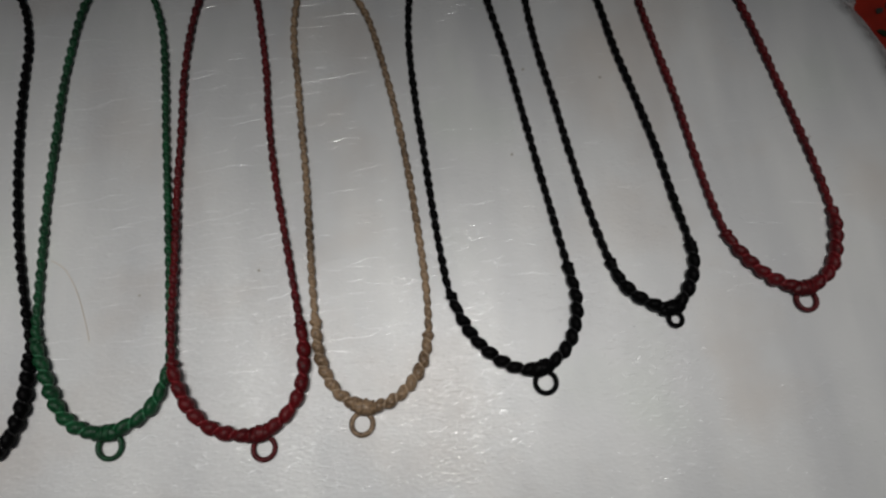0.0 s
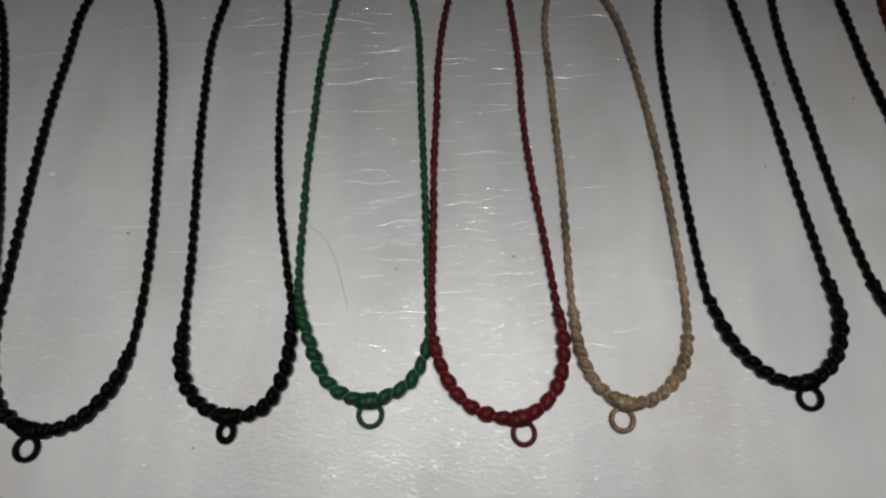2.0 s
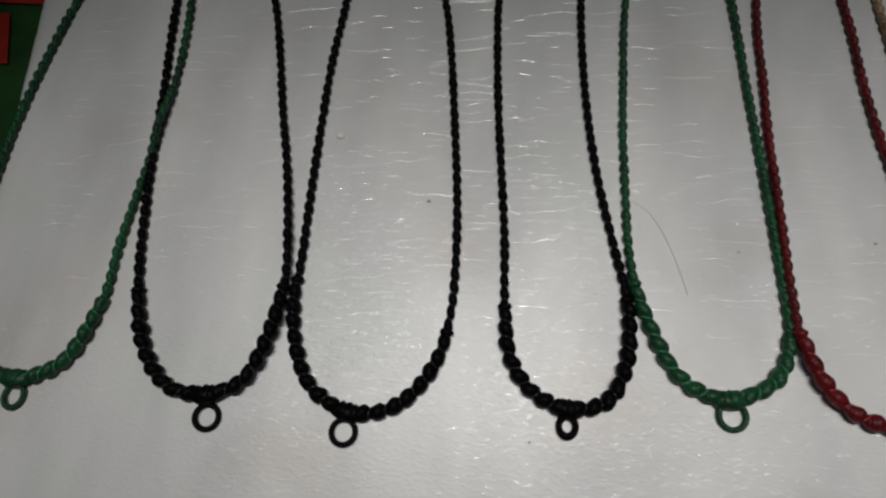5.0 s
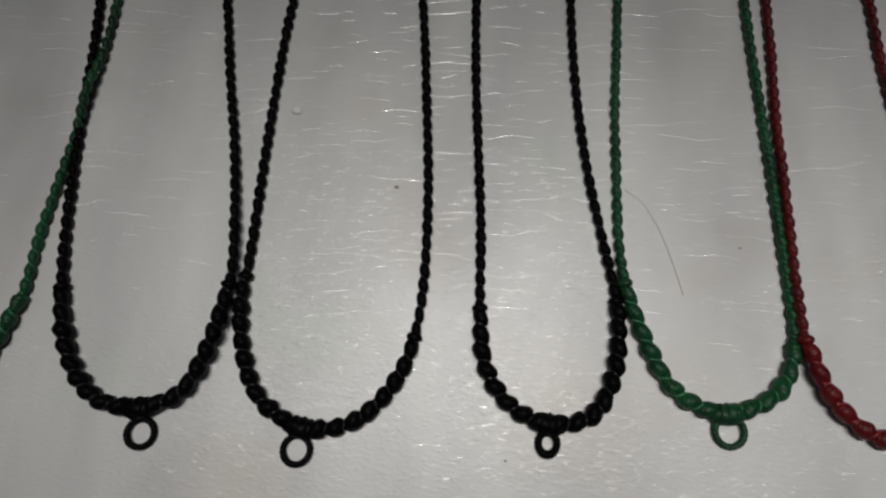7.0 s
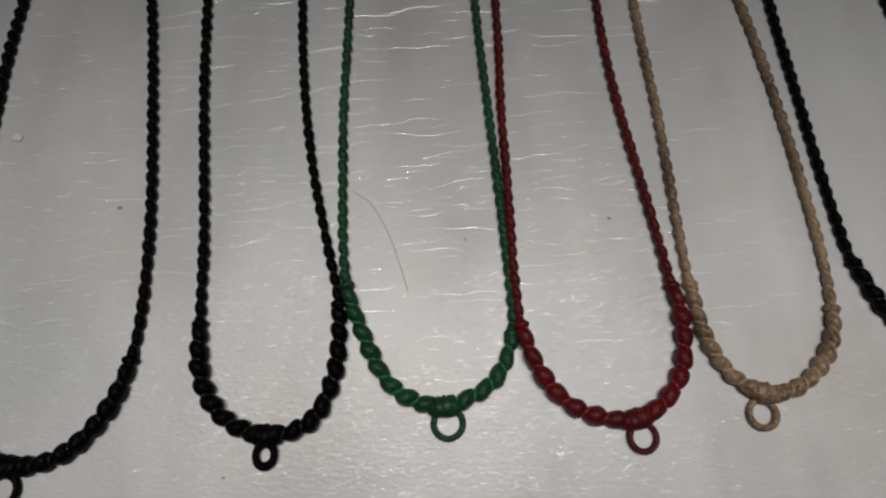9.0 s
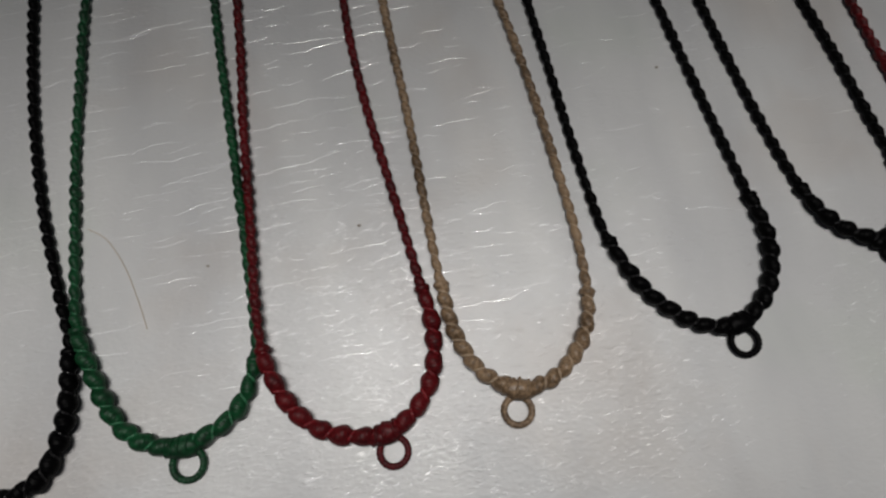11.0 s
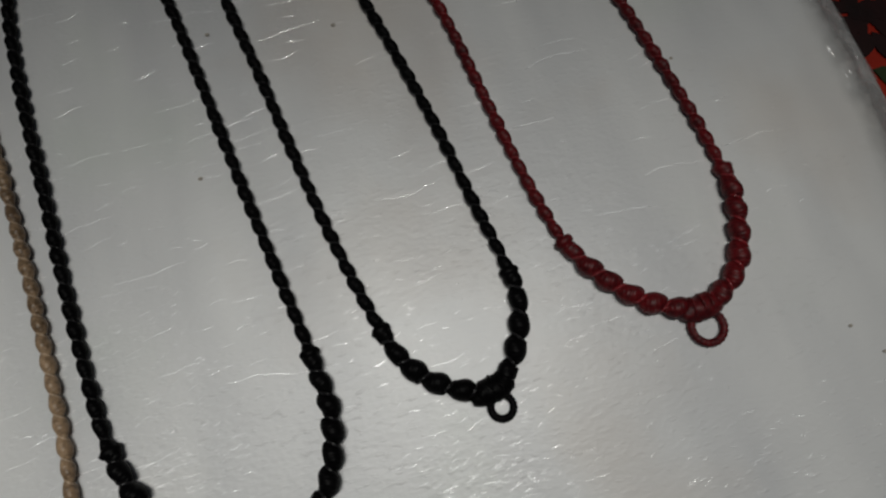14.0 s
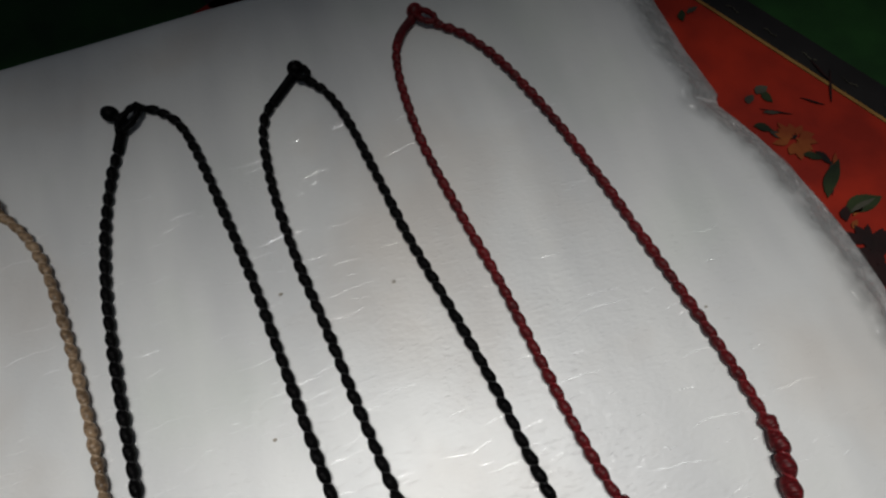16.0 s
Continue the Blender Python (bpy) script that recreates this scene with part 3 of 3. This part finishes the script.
# ---- necklaces, from one end of the row to the other ----
necklace(GREEN, [(-281, 298), (-292, 282), (-299, 262), (-304, 235), (-308, 200), (-309, 165), (-307, 135), (-299, 111), (-288, 98), (-274, 95), (-262, 100), (-256, 110), (-252.5, 126), (-252.5, 144), (-251, 165), (-249, 190), (-248, 210), (-248.5, 232), (-251, 256), (-258, 278), (-268, 294), (-277, 301)],
         (-275, 89), 118, 124, lifts=((-249, 196, 11, 2.6),), seed=1, ring_squash=0.85, label="dark green knotted cord necklace crossing over a black one")
necklace(BLACK, [(-243, 300), (-252, 284), (-257, 264), (-255.5, 240), (-252.5, 216), (-250, 192), (-247.5, 168), (-244, 144), (-240, 126), (-233, 108), (-222, 96.5), (-209, 95), (-198, 99), (-192.5, 108), (-189, 122), (-188, 137), (-191, 157), (-196, 181), (-202, 205), (-207, 228), (-213, 252), (-221, 276), (-231, 294), (-238, 301)],
         (-207, 87.8), 128, 133, lifts=((-190, 134, 36, 2.6, 1.0),), thick=0.0051, thin=0.0034, seed=2, label="black knotted cord necklace with a round pendant ring")
necklace(BLACK, [(-169, 304), (-178, 292), (-183, 276), (-184, 254), (-185.5, 228), (-185.5, 200), (-185, 172), (-184.3, 148), (-184, 128), (-181, 114), (-175, 102), (-166, 95.5), (-157, 93.3), (-147, 95.5), (-139, 102), (-132.5, 113), (-129.5, 127), (-129, 145), (-130.5, 172), (-134, 204), (-137, 229), (-140.5, 252), (-146, 275), (-152, 290), (-162, 304)],
         (-161, 87), 136, 122, thick=0.0051, thin=0.0034, seed=3, label="black knotted cord necklace touching the next black one")
necklace(BLACK, [(-104, 309), (-112, 298), (-117, 284), (-120, 262), (-119.5, 240), (-117.5, 210), (-115, 184), (-112.5, 158), (-111.3, 136), (-109.5, 118), (-104, 107.5), (-96, 101.8), (-89, 100.5), (-82, 101), (-75, 105.5), (-70.5, 116), (-69.3, 128), (-70.5, 141), (-74, 156), (-79.3, 180), (-83, 204), (-85.3, 228), (-86.5, 252), (-87, 276), (-91, 294), (-98, 307)],
         (-89.3, 94.9), 132, 138, seed=4, ring_size=(0.0031, 0.00125), ring_squash=0.85, thick=0.0053, thin=0.0034, label="narrow black knotted cord necklace with a small oval ring")
necklace(GREEN, [(-51, 316), (-59, 306), (-64.5, 292), (-67.6, 272), (-69.5, 250), (-70, 226), (-70.5, 202), (-70, 180), (-69.3, 158), (-67.5, 143), (-63.5, 131), (-56.5, 116.5), (-48.5, 109.5), (-38, 107.5), (-26.5, 111.8), (-20, 119.8), (-17.3, 132), (-17.8, 146), (-20.0, 178), (-22.1, 206), (-24.0, 230), (-25.4, 252), (-27.7, 275), (-32, 292), (-39, 306), (-46, 315)],
         (-37.4, 102.4), 143, 128, lifts=((-68, 146, 9, 0.9),), pitch=0.0059, seed=5, ring_size=(0.0042, 0.00098), label="bright green knotted cord necklace with a round ring")
necklace(RED, [(0, 314), (-8, 303), (-13, 290), (-16, 272), (-17.5, 250), (-17.3, 228), (-17.6, 204), (-17, 182), (-16.6, 160), (-16.4, 146), (-14.8, 129), (-9.4, 115.5), (-1.6, 107), (8, 103.3), (17.5, 103.2), (26, 108), (32, 117.5), (33.6, 131), (31.3, 147), (27, 174), (22.2, 204), (19.4, 230), (18.3, 252), (15.8, 275), (13, 293), (7, 308)],
         (18.6, 97.6), 130, 142, lifts=((-18, 168, 34, 1.0), (-15, 132, 24, 1.7, 1.0)), twist=0.4, pitch=0.0061, thick=0.0052, seed=6, label="dark red knotted cord necklace overlapping the green one")
necklace(TAN, [(42, 304), (34.5, 297), (31, 284), (30.2, 268), (31.8, 248), (33.2, 226), (35, 202), (36, 180), (37, 156), (38, 142), (40, 127), (46.5, 114.6), (57, 109.3), (67, 111.3), (76, 120), (80.5, 132), (81.2, 152), (79.2, 180), (76.8, 204), (73.6, 228), (69.3, 252), (64, 275), (58, 289), (50, 300)],
         (54.4, 103.4), 142, 134, lifts=((36, 190, 60, 0.4, 4.0),), twist=0.6, pitch=0.0050, thick=0.0046, thin=0.0032, thin_pitch=0.0048, seed=7, label="tan beige knotted cord necklace with a round ring")
necklace(BLACK, [(91, 323), (88.5, 312), (85.5, 302), (82.3, 284), (81, 262), (82, 236), (84, 212), (85.8, 188), (88, 165), (90.5, 149), (97, 133.2), (107, 122.4), (117, 118.3), (128, 121), (135.8, 130), (139, 143), (137.3, 157), (133.8, 180), (130.2, 204), (126.8, 228), (123.3, 252), (118.8, 276), (113.5, 302), (109, 316), (103, 323.5), (97, 327)],
         (123.4, 113.1), 148, 157, clasp="beside", thick=0.0048, thin=0.0033, pitch=0.0054, thin_pitch=0.0047, seed=8, label="black knotted cord necklace with its ball clasp beside the loop")
necklace(BLACK, [(149, 323), (143.5, 317), (137.5, 310), (135, 299), (134.8, 280), (137, 256), (141, 231), (144.6, 206), (149, 180), (154.5, 156.4), (159.5, 146), (167, 139.8), (174.8, 137.4), (181.3, 142.2), (186.4, 152.6), (187, 163), (184.4, 180), (181, 204), (176.4, 228), (171.3, 252), (167.8, 275), (164.2, 297), (160, 312), (154, 321)],
         (176, 132.8), 157, 162, thick=0.0049, thin=0.0033, pitch=0.0058, thin_pitch=0.0047, seed=9, ring_size=(0.0026, 0.0009), label="narrow black knotted cord necklace with a small ring")
necklace(RED, [(196, 335), (190, 329), (186.6, 321), (184.8, 307), (185, 283), (188.8, 255), (193, 229), (196, 203), (199, 180), (202.8, 163), (208, 154), (214, 147.2), (221, 142.8), (228, 141.2), (236, 144.2), (242, 151.5), (246.3, 166), (246, 181), (243, 204), (239, 228), (235, 252), (229, 280), (221, 306), (213, 321.5), (204, 331)],
         (227.8, 136.3), 165, 172, twist=0.35, pitch=0.0057, thick=0.0051, thin_pitch=0.0045, seed=10, label="dark red knotted cord necklace beside the pad's edge")


# ---- small things on the pad ----
def fleck(x, y, size, mat, name, label):
    bm = bmesh.new()
    bmesh.ops.create_icosphere(bm, subdivisions=2, radius=size)
    for v in bm.verts:
        v.co = Vector((v.co.x * 1.3, v.co.y, v.co.z * 0.35)) * (1 + 0.4 * noise.noise(v.co * 900))
    ob = part(name, bm, mat)
    ob.location = (x / 1000, y / 1000, size * 0.2)
    tagged(ob, label, "speck")


WHITE_FLUFF = material("white_fluff", (0.9, 0.9, 0.88), 0.9)
fleck(-177.5, 195, 0.0014, WHITE_FLUFF, "foam_crumb", "tiny white foam crumb on the pad")
fleck(-141, 170, 0.0006, FLUFF, "speck", "tiny dark speck on the foam")
fleck(163, 240, 0.0005, FLUFF, "speck", "tiny grey speck on the foam")
fleck(247, 205, 0.0004, FLUFF, "speck", "tiny grey speck on the foam")
fleck(15.5, 164.5, 0.0005, FLUFF, "speck", "tiny grey speck on the foam")
fleck(-31, 158, 0.0004, FLUFF, "speck", "tiny grey speck on the foam")
fleck(-101, 89, 0.0004, FLUFF, "speck", "tiny grey speck on the foam")
strand, _ = spline([(-0.0670, 0.1750, 0.0), (-0.0610, 0.1705, 0.0), (-0.0555, 0.1610, 0.0), (-0.0515, 0.1500, 0.0), (-0.0490, 0.1415, 0.0)], 0.0006)
hair = part("loose_thread", sweep(strand, lambda i, a: 0.00017, 6), BEIGE_THREAD)
tagged(hair, "thin beige loose thread lying inside the green necklace", "thread")
fleck(260.9, 126.7, 0.0004, FLUFF, "speck", "tiny grey speck on the foam")
fleck(266, 119, 0.0004, FLUFF, "speck", "tiny grey speck on the foam")
fleck(120.7, 206.5, 0.0005, FLUFF, "speck", "tiny grey speck on the foam")
fleck(130, 246.5, 0.0005, FLUFF, "speck", "tiny grey speck on the foam")
